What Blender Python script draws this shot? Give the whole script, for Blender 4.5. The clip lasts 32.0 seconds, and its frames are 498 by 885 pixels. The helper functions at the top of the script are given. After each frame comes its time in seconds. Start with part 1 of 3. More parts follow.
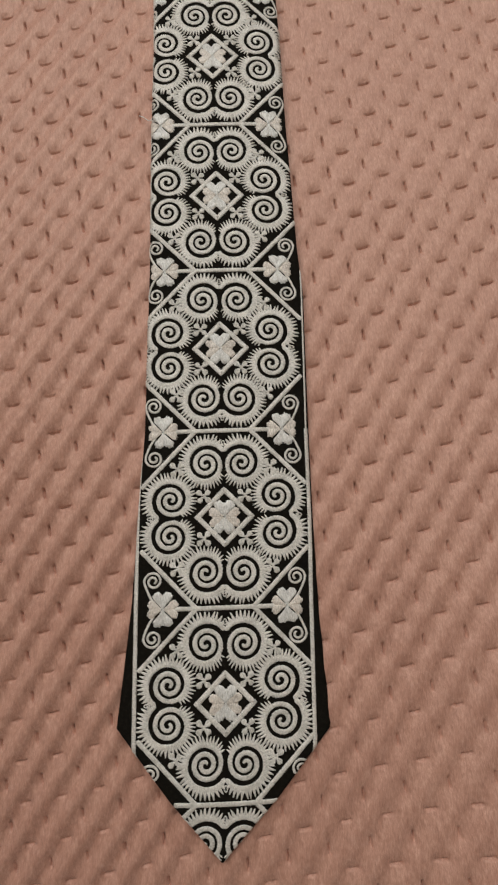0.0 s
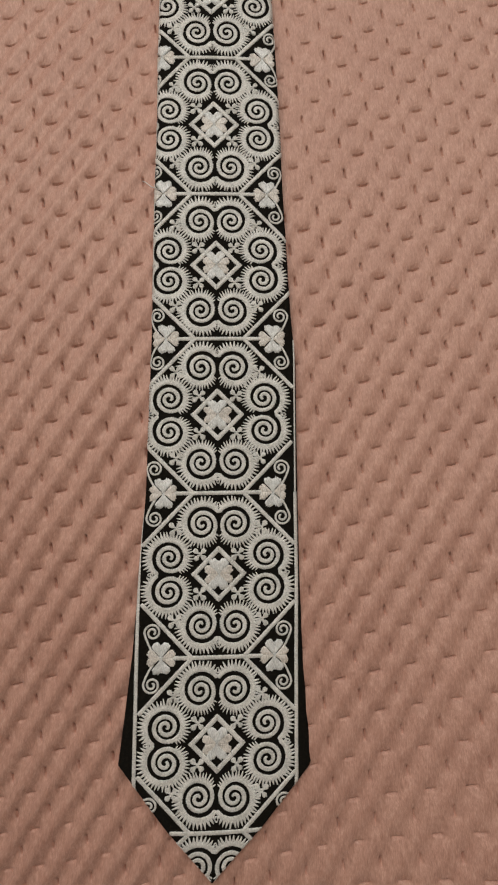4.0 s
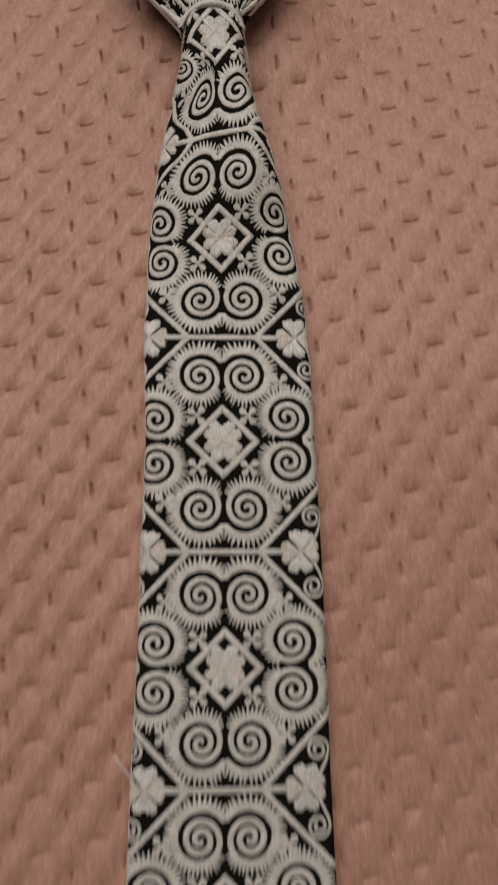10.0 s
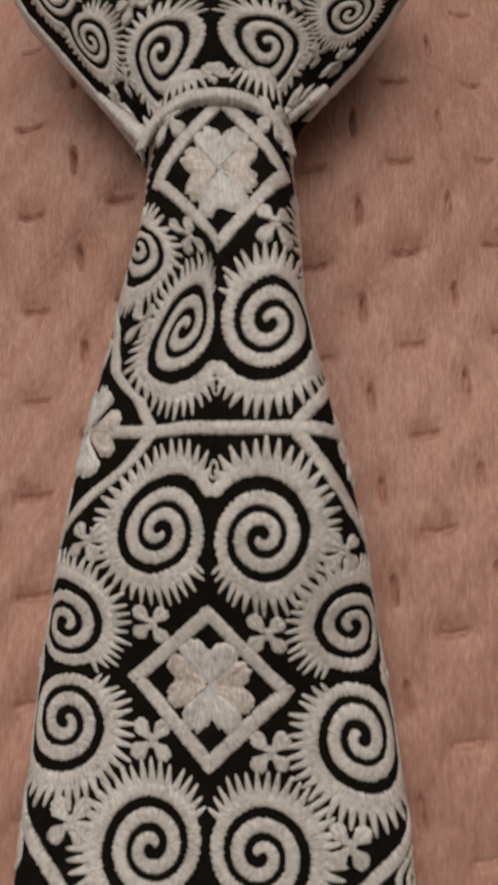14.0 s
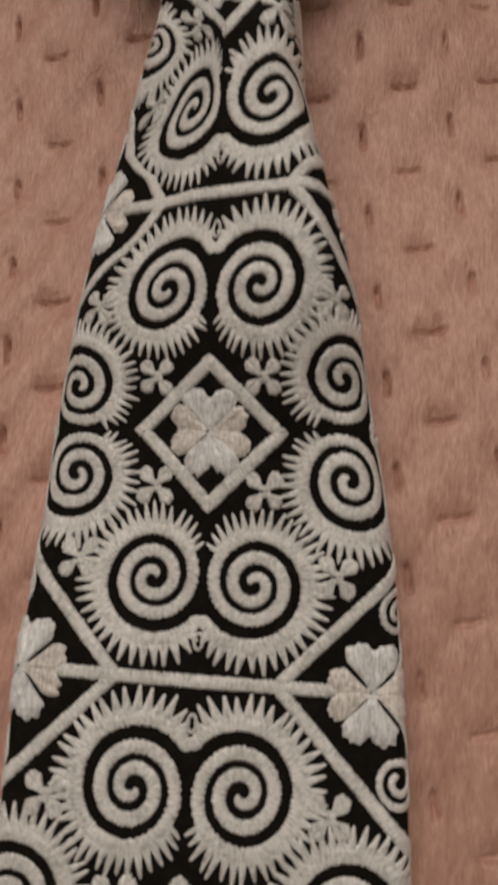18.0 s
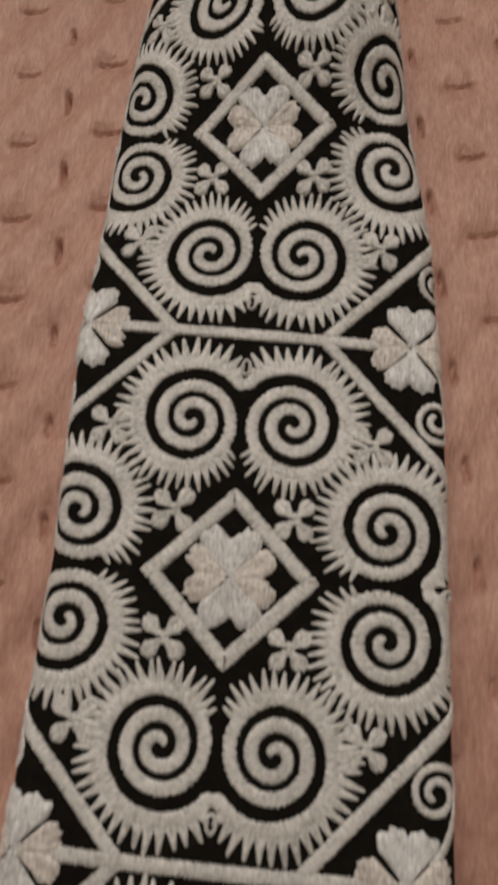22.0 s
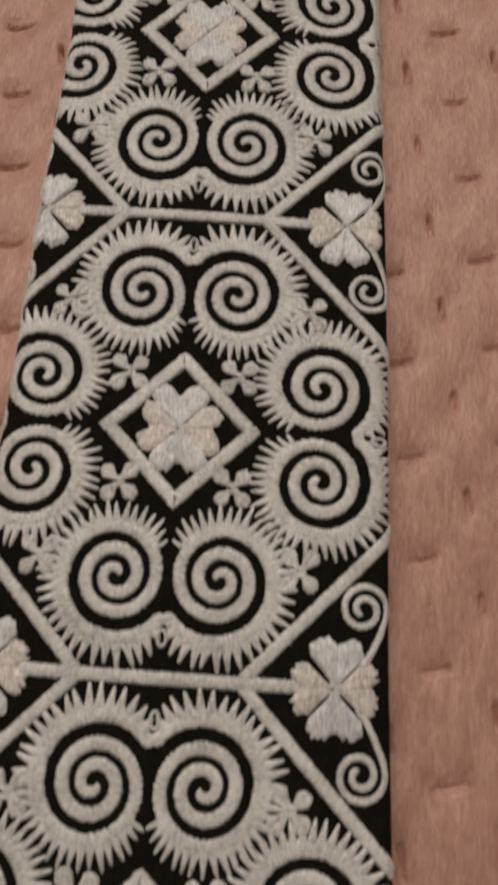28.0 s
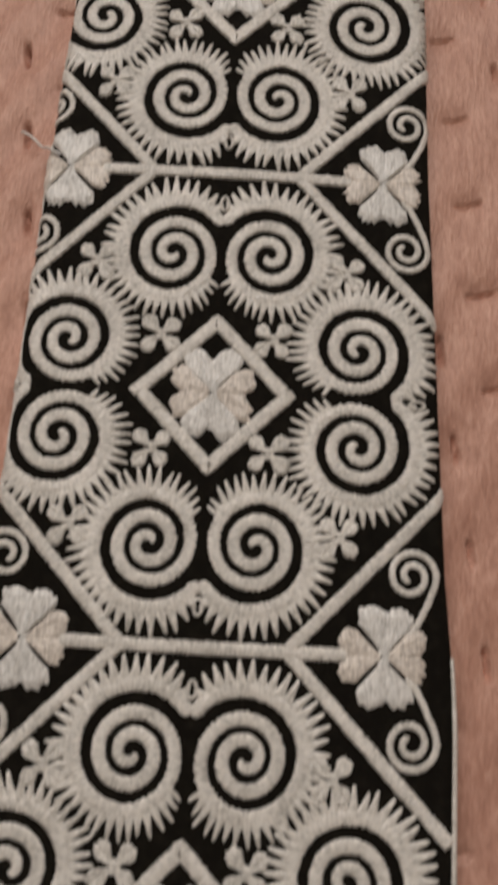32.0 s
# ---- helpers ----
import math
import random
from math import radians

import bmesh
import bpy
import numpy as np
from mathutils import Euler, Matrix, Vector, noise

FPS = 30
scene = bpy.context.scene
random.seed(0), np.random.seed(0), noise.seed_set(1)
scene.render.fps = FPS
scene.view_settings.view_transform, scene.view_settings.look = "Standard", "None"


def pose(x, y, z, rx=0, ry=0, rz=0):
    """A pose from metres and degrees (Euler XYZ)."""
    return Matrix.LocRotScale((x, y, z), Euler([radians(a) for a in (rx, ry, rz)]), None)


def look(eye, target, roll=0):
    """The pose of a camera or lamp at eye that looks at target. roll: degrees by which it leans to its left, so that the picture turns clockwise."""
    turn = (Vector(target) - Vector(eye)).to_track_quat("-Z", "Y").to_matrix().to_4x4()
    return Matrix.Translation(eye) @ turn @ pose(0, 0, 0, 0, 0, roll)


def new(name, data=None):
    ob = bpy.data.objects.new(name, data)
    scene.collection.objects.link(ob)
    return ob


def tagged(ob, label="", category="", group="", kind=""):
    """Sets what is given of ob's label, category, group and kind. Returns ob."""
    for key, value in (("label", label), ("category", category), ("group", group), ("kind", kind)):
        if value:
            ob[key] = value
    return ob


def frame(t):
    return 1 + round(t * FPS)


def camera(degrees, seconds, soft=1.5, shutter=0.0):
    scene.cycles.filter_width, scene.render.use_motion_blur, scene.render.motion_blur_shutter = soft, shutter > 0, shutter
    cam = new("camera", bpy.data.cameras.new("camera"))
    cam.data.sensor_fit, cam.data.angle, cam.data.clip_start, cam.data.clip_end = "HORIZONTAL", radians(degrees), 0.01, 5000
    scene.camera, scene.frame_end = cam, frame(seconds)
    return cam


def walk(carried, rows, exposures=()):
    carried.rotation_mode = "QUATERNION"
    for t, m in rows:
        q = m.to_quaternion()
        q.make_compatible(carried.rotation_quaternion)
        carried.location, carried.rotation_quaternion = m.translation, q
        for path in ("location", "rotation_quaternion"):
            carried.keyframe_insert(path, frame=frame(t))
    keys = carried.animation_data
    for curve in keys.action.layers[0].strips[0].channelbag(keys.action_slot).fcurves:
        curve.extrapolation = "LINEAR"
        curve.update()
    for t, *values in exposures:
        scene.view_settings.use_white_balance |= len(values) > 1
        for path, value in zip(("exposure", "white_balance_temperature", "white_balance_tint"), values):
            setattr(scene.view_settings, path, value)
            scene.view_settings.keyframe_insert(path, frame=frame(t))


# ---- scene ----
# ---- camera ----
cam = camera(47.78, 32.0, soft=2.0, shutter=0.9)
cam.data.dof.use_dof = True
cam.data.dof.focus_distance = 0.22
cam.data.dof.aperture_fstop = cam.data.lens / 0.55
PATH = [
    (0.0, 0.00502, 0.09000, 0.21517, 9.526, -1.098, -1.976),
    (0.5, 0.00126, 0.09344, 0.21647, 9.297, -1.465, -1.744),
    (1.0, 0.00089, 0.09453, 0.21674, 9.061, -1.869, -1.578),
    (1.5, 0.00219, 0.09639, 0.21684, 8.650, -1.998, -1.462),
    (2.0, 0.00399, 0.10063, 0.22033, 8.343, -2.230, -1.390),
    (2.5, 0.00369, 0.10803, 0.22659, 7.853, -2.462, -1.257),
    (3.0, 0.00610, 0.11499, 0.23134, 7.464, -2.706, -1.290),
    (3.5, 0.00273, 0.12072, 0.23484, 7.080, -3.017, -1.231),
    (5.5, -0.00077, 0.14271, 0.24270, 5.926, -2.869, -0.358),
    (6.0, 0.00300, 0.16256, 0.24502, 5.983, -2.828, -0.495),
    (6.5, 0.00393, 0.18681, 0.24394, 6.402, -2.737, -0.599),
    (7.0, 0.00359, 0.20611, 0.23759, 6.393, -2.566, -0.560),
    (7.5, 0.00926, 0.22963, 0.23423, 6.455, -2.515, -0.646),
    (8.0, 0.01512, 0.24961, 0.23072, 6.737, -2.397, -0.680),
    (8.5, 0.01633, 0.27543, 0.21485, 6.773, -2.290, -0.657),
    (9.0, 0.01307, 0.29736, 0.19836, 6.720, -2.166, -0.631),
    (9.5, 0.00297, 0.31838, 0.18523, 6.758, -2.411, -0.106),
    (10.0, 0.00058, 0.33620, 0.17229, 7.166, -2.281, -0.110),
    (10.5, 0.00459, 0.35991, 0.15215, 7.170, -2.390, -0.122),
    (11.0, 0.00594, 0.37636, 0.13924, 6.877, -2.144, 0.280),
    (11.5, 0.00285, 0.39060, 0.12941, 7.365, -1.931, 1.165),
    (12.0, 0.00075, 0.40266, 0.11729, 7.440, -1.868, 1.346),
    (12.5, -0.00093, 0.41641, 0.10107, 7.232, -1.853, 1.694),
    (13.0, -0.00017, 0.42672, 0.09296, 8.108, -2.217, 2.032),
    (13.5, 0.00178, 0.43661, 0.08318, 8.289, -1.564, 2.350),
    (14.0, 0.00115, 0.44193, 0.07827, 8.214, -0.869, 2.758),
    (14.5, 0.00096, 0.44323, 0.08124, 8.277, -0.238, 3.113),
    (16.5, 0.00611, 0.43010, 0.08070, 8.310, 2.247, 3.925),
    (17.0, 0.00518, 0.41931, 0.08436, 8.356, 2.036, 3.933),
    (17.5, 0.00542, 0.41428, 0.08305, 8.621, 1.404, 4.023),
    (18.0, 0.00533, 0.40904, 0.07907, 9.099, 0.638, 3.985),
    (18.5, 0.00230, 0.40315, 0.07800, 9.316, 0.092, 3.927),
    (19.0, 0.00052, 0.39804, 0.07668, 9.630, -0.192, 4.071),
    (19.5, 0.00042, 0.39318, 0.07599, 10.103, -0.548, 4.179),
    (20.0, -0.00035, 0.38624, 0.07534, 10.426, -0.775, 4.288),
    (20.5, 0.00014, 0.38135, 0.07566, 10.592, -0.633, 4.495),
    (21.0, 0.00042, 0.37498, 0.07631, 10.820, -0.353, 4.683),
    (21.5, 0.00117, 0.36860, 0.07691, 10.762, -0.132, 4.875),
    (22.0, 0.00187, 0.36095, 0.07723, 10.899, 0.269, 5.043),
    (22.5, 0.00243, 0.35552, 0.07786, 11.021, 0.468, 5.140),
    (23.0, 0.00191, 0.34938, 0.07872, 11.300, 0.670, 5.158),
    (23.5, 0.00232, 0.34427, 0.07858, 11.478, 0.714, 5.147),
    (24.0, 0.00428, 0.33713, 0.07870, 11.712, 0.491, 5.051),
    (24.5, 0.00608, 0.33057, 0.07929, 11.833, 0.388, 4.755),
    (26.5, 0.00929, 0.30238, 0.08267, 10.943, -0.029, 4.050),
    (27.0, 0.00887, 0.29327, 0.08302, 11.146, -0.210, 3.951),
    (27.5, 0.00865, 0.28450, 0.08190, 11.042, -0.546, 3.864),
    (28.0, 0.01006, 0.27627, 0.08145, 11.108, -0.678, 3.750),
    (28.5, 0.00968, 0.26823, 0.08037, 10.936, -0.964, 3.665),
    (29.0, 0.00938, 0.25868, 0.07870, 10.623, -1.143, 3.560),
    (29.5, 0.01081, 0.25117, 0.07871, 10.523, -0.962, 3.442),
    (30.0, 0.01080, 0.24279, 0.07906, 10.223, -0.919, 3.353),
    (30.5, 0.00802, 0.23499, 0.07816, 10.063, -0.817, 3.263),
    (31.0, 0.00625, 0.22579, 0.07857, 10.059, -0.850, 3.153),
    (31.5, 0.00566, 0.21719, 0.07899, 9.949, -1.020, 3.142),
    (32.0, 0.00515, 0.20816, 0.07845, 10.005, -1.054, 3.145),
]
EXPOSURES = [(0.0, -0.02, 6420, 5), (3.0, -0.04, 6420, 5), (6.0, -0.12, 6430, 5), (8.0, -0.2, 6440, 6), (9.0, -0.41, 6500, 8), (10.0, -0.46, 6600, 10), (12.0, -0.49, 6650, 10), (14.0, -0.45, 6680, 10), (18.0, -0.5, 6720, 10), (22.0, -0.53, 6740, 10), (28.0, -0.38, 6740, 11), (32.0, -0.21, 6740, 11)]
walk(cam, [(t, pose(x, y, z, rx, ry, rz)) for t, x, y, z, rx, ry, rz in PATH], EXPOSURES)

# ---- world and light ----
CM = 0.01
world = bpy.data.worlds.new("daylight")
scene.world = world
world.use_nodes = True
wn, wl = world.node_tree.nodes, world.node_tree.links
sky = wn.new("ShaderNodeTexSky")
sky.sky_type, sky.sun_disc, sky.sun_elevation, sky.sun_rotation = "NISHITA", False, radians(38), radians(300)
wl.new(sky.outputs[0], wn["Background"].inputs[0])
wn["Background"].inputs[1].default_value = 0.1


def area_lamp(name, eye, target, sx, sy, watts, colour):
    data = bpy.data.lights.new(name, "AREA")
    data.shape, data.size, data.size_y, data.energy, data.color = "RECTANGLE", sx, sy, watts, colour
    ob = new(name, data)
    ob.matrix_world = look(eye, target)
    return ob


# added area lamp inside the room; the true source of light is unknown
area_lamp("unseen_key_light", (-0.25, 1.08, 1.4), (0.0, 0.35, 0.0), 1.9, 1.25, 24.4, (1.0, 0.93, 0.86))

# ---- materials ----


def material(name):
    m = bpy.data.materials.new(name)
    m.use_nodes = True
    n, l = m.node_tree.nodes, m.node_tree.links
    return m, n, l, n["Principled BSDF"]


def ramp(n, l, fac, stops):
    r = n.new("ShaderNodeValToRGB")
    e = r.color_ramp.elements
    while len(e) < len(stops):
        e.new(0.5)
    for k, (p, c) in zip(e, stops):
        k.position, k.color = p, (*c, 1)
    l.new(fac, r.inputs[0])
    return r.outputs[0]


def noise_tex(n, l, vec, scale, detail=3.0, rough=0.5):
    t = n.new("ShaderNodeTexNoise")
    t.inputs["Scale"].default_value, t.inputs["Detail"].default_value, t.inputs["Roughness"].default_value = scale, detail, rough
    if vec is not None:
        l.new(vec, t.inputs["Vector"])
    return t.outputs["Fac"]


def mapped(n, l, out, scale, rz=0.0):
    m = n.new("ShaderNodeMapping")
    m.inputs["Scale"].default_value = scale
    m.inputs["Rotation"].default_value = (0, 0, radians(rz))
    l.new(out, m.inputs[0])
    return m.outputs[0]


def bump(n, l, height, bsdf, distance, strength=1.0, after=None):
    b = n.new("ShaderNodeBump")
    b.inputs["Strength"].default_value, b.inputs["Distance"].default_value = strength, distance
    l.new(height, b.inputs["Height"])
    if after is not None:
        l.new(after, b.inputs["Normal"])
    l.new(b.outputs[0], bsdf.inputs["Normal"])
    return b.outputs[0]


def math_node(n, l, op, a, b=None, value=0.5):
    m = n.new("ShaderNodeMath")
    m.operation = op
    l.new(a, m.inputs[0])
    if b is not None:
        l.new(b, m.inputs[1])
    else:
        m.inputs[1].default_value = value
    return m.outputs[0]


def plush_material():
    m, n, l, p = material("dusty_pink_plush")
    co = n.new("ShaderNodeTexCoord").outputs["Object"]
    pile = noise_tex(n, l, mapped(n, l, co, (1.0, 0.22, 1.0), -6), 2300, 2.0, 0.6)
    brushed = noise_tex(n, l, mapped(n, l, co, (1.0, 0.34, 1.0), -6), 620, 3.0, 0.65)
    broad = noise_tex(n, l, co, 22, 3.0)
    fac = math_node(n, l, "ADD", math_node(n, l, "MULTIPLY", pile, value=0.5), math_node(n, l, "MULTIPLY", brushed, value=0.5))
    col = ramp(n, l, fac, ((0.32, (0.385, 0.193, 0.141)), (0.52, (0.52, 0.288, 0.217)), (0.70, (0.65, 0.395, 0.31))))
    mix = n.new("ShaderNodeMix")
    mix.data_type, mix.blend_type = "RGBA", "MULTIPLY"
    mix.inputs[0].default_value = 0.35
    l.new(col, mix.inputs[6])
    l.new(ramp(n, l, broad, ((0.3, (0.78, 0.72, 0.72)), (0.7, (1.0, 1.0, 1.0)))), mix.inputs[7])
    l.new(mix.outputs[2], p.inputs["Base Color"])
    p.inputs["Roughness"].default_value = 0.48
    p.inputs["Specular IOR Level"].default_value = 0.8
    p.inputs["Specular Tint"].default_value = (1.0, 0.78, 0.68, 1)
    p.inputs["Sheen Weight"].default_value = 0.35
    p.inputs["Sheen Roughness"].default_value = 0.5
    p.inputs["Sheen Tint"].default_value = (1.0, 0.75, 0.68, 1)
    first = bump(n, l, pile, p, 0.0004, 0.4)
    bump(n, l, brushed, p, 0.0006, 0.34, first)
    return m


def thread_material(name, dark, light, rough, across=5200.0):
    """Satin stitch: fine threads laid across the line of the embroidery, each catching the light a little differently,
    partly through its colour.
    """
    m, n, l, p = material(name)
    uv = n.new("ShaderNodeUVMap")
    uv.uv_map = "stitch"
    strand = noise_tex(n, l, mapped(n, l, uv.outputs[0], (0.16, 1.0, 1.0)), across, 2.5, 0.65)
    co = n.new("ShaderNodeTexCoord").outputs["Object"]
    fleck = noise_tex(n, l, co, 1500, 2.0, 0.6)
    soft = noise_tex(n, l, co, 230, 3.0)
    both = math_node(n, l, "ADD", math_node(n, l, "MULTIPLY", strand, value=0.5), math_node(n, l, "MULTIPLY", fleck, value=0.3))
    both = math_node(n, l, "ADD", both, math_node(n, l, "MULTIPLY", soft, value=0.2))
    # ramp paints shade into the crevices and brighter glints onto the strands
    l.new(ramp(n, l, both, ((0.38, dark), (0.60, light))), p.inputs["Base Color"])
    l.new(ramp(n, l, fleck, ((0.35, (rough + 0.15,) * 3), (0.65, (rough - 0.12,) * 3))), p.inputs["Roughness"])
    p.inputs["Specular IOR Level"].default_value = 1.0
    p.inputs["Sheen Weight"].default_value = 0.2
    first = bump(n, l, strand, p, 0.00025, 0.9)
    bump(n, l, fleck, p, 0.0003, 0.5, first)
    return m


def cloth_material():
    m, n, l, p = material("black_tie_cloth")
    co = n.new("ShaderNodeTexCoord").outputs["Object"]
    warp = noise_tex(n, l, mapped(n, l, co, (1.0, 0.12, 1.0)), 3200, 1.0)
    weft = noise_tex(n, l, mapped(n, l, co, (0.12, 1.0, 1.0)), 3200, 1.0)
    weave = math_node(n, l, "ADD", warp, weft)
    lint = noise_tex(n, l, co, 700, 2.0, 0.7)
    col = ramp(n, l, lint, ((0.45, (0.0075, 0.0065, 0.005)), (0.75, (0.014, 0.012, 0.009)), (0.9, (0.035, 0.03, 0.026))))
    l.new(col, p.inputs["Base Color"])
    p.inputs["Roughness"].default_value = 0.9
    p.inputs["Specular IOR Level"].default_value = 0.06
    bump(n, l, weave, p, 0.0002, 0.5)
    return m


def plain_material(name, a, b, rough, scale=14.0):
    m, n, l, p = material(name)
    co = n.new("ShaderNodeTexCoord").outputs["Object"]
    l.new(ramp(n, l, noise_tex(n, l, co, scale, 4.0), ((0.35, a), (0.65, b))), p.inputs["Base Color"])
    p.inputs["Roughness"].default_value = rough
    return m


PLUSH = plush_material()
THREAD = thread_material("ivory_satin_thread", (0.38, 0.37, 0.335), (0.95, 0.92, 0.86), 0.32)
PETAL = thread_material("white_satin_petal_thread", (0.40, 0.395, 0.37), (0.95, 0.945, 0.915), 0.32, 4000.0)
# petal thread again, with the warmer sheen of the cross petals put into its colour
WARM_SHEEN = thread_material("warm_sheen_petal_thread", (0.38, 0.335, 0.29), (0.93, 0.865, 0.785), 0.36, 4000.0)
CLOTH = cloth_material()
WALL = plain_material("warm_white_wall_paint", (0.70, 0.66, 0.61), (0.74, 0.70, 0.65), 0.9)
WOOD = plain_material("oak_floor", (0.22, 0.14, 0.085), (0.30, 0.20, 0.12), 0.5)
SHEET = plain_material("white_mattress_ticking", (0.66, 0.64, 0.61), (0.74, 0.72, 0.70), 0.9, 40.0)

# ---- mesh tools ----


def mesh_object(name, verts, faces, mat, parent=None, label="", uv=None, smooth=True):
    """Links one mesh; verts in metres."""
    me = bpy.data.meshes.new(name)
    me.from_pydata([tuple(v) for v in verts], [], faces)
    if uv is not None:
        layer = me.uv_layers.new(name="stitch")
        index = np.empty(len(me.loops), dtype=np.int32)
        me.loops.foreach_get("vertex_index", index)
        layer.data.foreach_set("uv", np.asarray(uv, dtype=np.float32)[index].ravel())
    if smooth:
        me.polygons.foreach_set("use_smooth", [True] * len(me.polygons))
    me.materials.append(mat)
    me.update()
    ob = new(name, me)
    if parent is not None:
        ob.parent = parent
    if label:
        ob["label"] = label
    return ob


def box(name, lo, hi, mat, kind="structure", label="", category=""):
    bm = bmesh.new()
    bmesh.ops.create_cube(bm, size=1.0)
    for v in bm.verts:
        v.co = Vector([lo[k] if v.co[k] < 0 else hi[k] for k in range(3)])
    me = bpy.data.meshes.new(name)
    bm.to_mesh(me)
    bm.free()
    me.materials.append(mat)
    return tagged(new(name, me), label, category, "", kind)


# ---- unseen room that closes the place; its north window opening is assumed ----
FLOOR_Z = -0.55
box("floor", (-2.0, -2.2, FLOOR_Z - 0.1), (2.0, 1.2, FLOOR_Z), WOOD)
box("ceiling", (-2.0, -2.2, 2.0), (2.0, 1.2, 2.1), WALL)
box("wall_south", (-2.1, -2.3, FLOOR_Z), (2.1, -2.2, 2.0), WALL)
box("wall_east", (2.0, -2.2, FLOOR_Z), (2.1, 1.2, 2.0), WALL)
box("wall_west", (-2.1, -2.2, FLOOR_Z), (-2.0, 1.2, 2.0), WALL)
box("wall_north_sill", (-2.1, 1.2, FLOOR_Z), (2.1, 1.3, 0.6), WALL)
box("wall_north_lintel", (-2.1, 1.2, 1.88), (2.1, 1.3, 2.0), WALL)
box("wall_north_pier_west", (-2.1, 1.2, 0.6), (-1.25, 1.3, 1.88), WALL)
box("wall_north_pier_east", (0.75, 1.2, 0.6), (2.1, 1.3, 1.88), WALL)
mattress = box("mattress", (-0.86, -0.95, -0.27), (0.86, 1.15, -0.04), SHEET, "", "white mattress under the pink plush blanket", "mattress")
base = box("bed_base", (-0.84, -0.93, FLOOR_Z), (0.84, 1.13, -0.27), WOOD, "", "oak bed base standing on the wooden floor", "bed")

# ---- plush blanket with pinched dashes ----
LATTICE = 1.5
# the rows and columns of dashes bend where the blanket is rumpled, and the blanket sags towards the knot and
# rises in a soft fold beside the tip: smooth fields, by powers of x and y
POWERS = ((0, 0), (0, 1), (0, 2), (0, 3), (0, 4), (0, 5), (0, 6), (0, 7), (1, 0), (1, 1), (1, 2), (1, 3), (1, 4), (1, 5), (1, 6), (2, 0), (2, 1), (2, 2), (2, 3), (2, 4), (2, 5), (3, 0), (3, 1), (3, 2), (3, 3), (3, 4), (4, 0), (4, 1), (4, 2), (4, 3))
FIELD_A = (-2.916, 1.727, -0.165, 0.111, 0.07, -0.187, -0.005, 0.052, 6.544, -0.125, 0.075, 0.038, 0.159, -0.061, -0.086, -0.086, -0.166, 0.097, 0.159, -0.024, -0.013, 0.047, -0.039, 0.019, -0.037, -0.003, 0.014, 0.149, -0.051, -0.006)
FIELD_B = (0.598, 12.986, -0.049, 0.505, 0.01, -0.298, -0.031, 0.044, -1.479, 0.1, -0.27, 0.059, 0.34, -0.017, -0.062, 0.021, 0.068, 0.042, -0.166, -0.067, 0.02, -0.043, -0.038, 0.218, 0.034, -0.006, 0.04, 0.041, -0.065, 0.005)
SAG_POWERS = ((0, 0), (0, 1), (0, 2), (0, 3), (0, 4), (0, 5), (0, 6), (1, 0), (1, 1), (1, 2), (1, 3), (1, 4), (1, 5), (2, 0), (2, 1), (2, 2), (2, 3), (2, 4), (3, 0), (3, 1), (3, 2), (3, 3))
SAG = (-0.049, -0.327, -0.274, -0.237, -0.094, 0.033, 0.003, -0.05, 0.389, 0.363, -0.217, -0.045, 0.005, 0.074, -0.254, 0.206, 0.044, 0.025, 0.226, -0.057, 0.135, -0.023)


def smooth_field(x, y, coefficients, powers):
    """A polynomial in x and y (cm), held constant past the edge of the rumpled stretch."""
    u, v = np.clip(x, -10, 14.2) / 10, (np.clip(y, -3.5, 54) - 27) / 20
    return sum(c * u ** i * v ** j for c, (i, j) in zip(coefficients, powers))


def blanket_sag(x, y):
    z = smooth_field(np.asarray(x, float), np.asarray(y, float), SAG, SAG_POWERS)
    far = np.maximum(np.abs(np.clip(x, -10, 14.2) - x), np.abs(np.clip(y, -3.5, 54) - y))
    # the soft pile swells up against the sides of the knot
    swell = 0.85 * np.exp(-(((x + 0.6) / 4.4) ** 4) - ((y - 52.0) / 3.6) ** 4)
    return np.clip(z, -2.4, 2.2) * np.exp(-(far / 14.0) ** 2) + swell


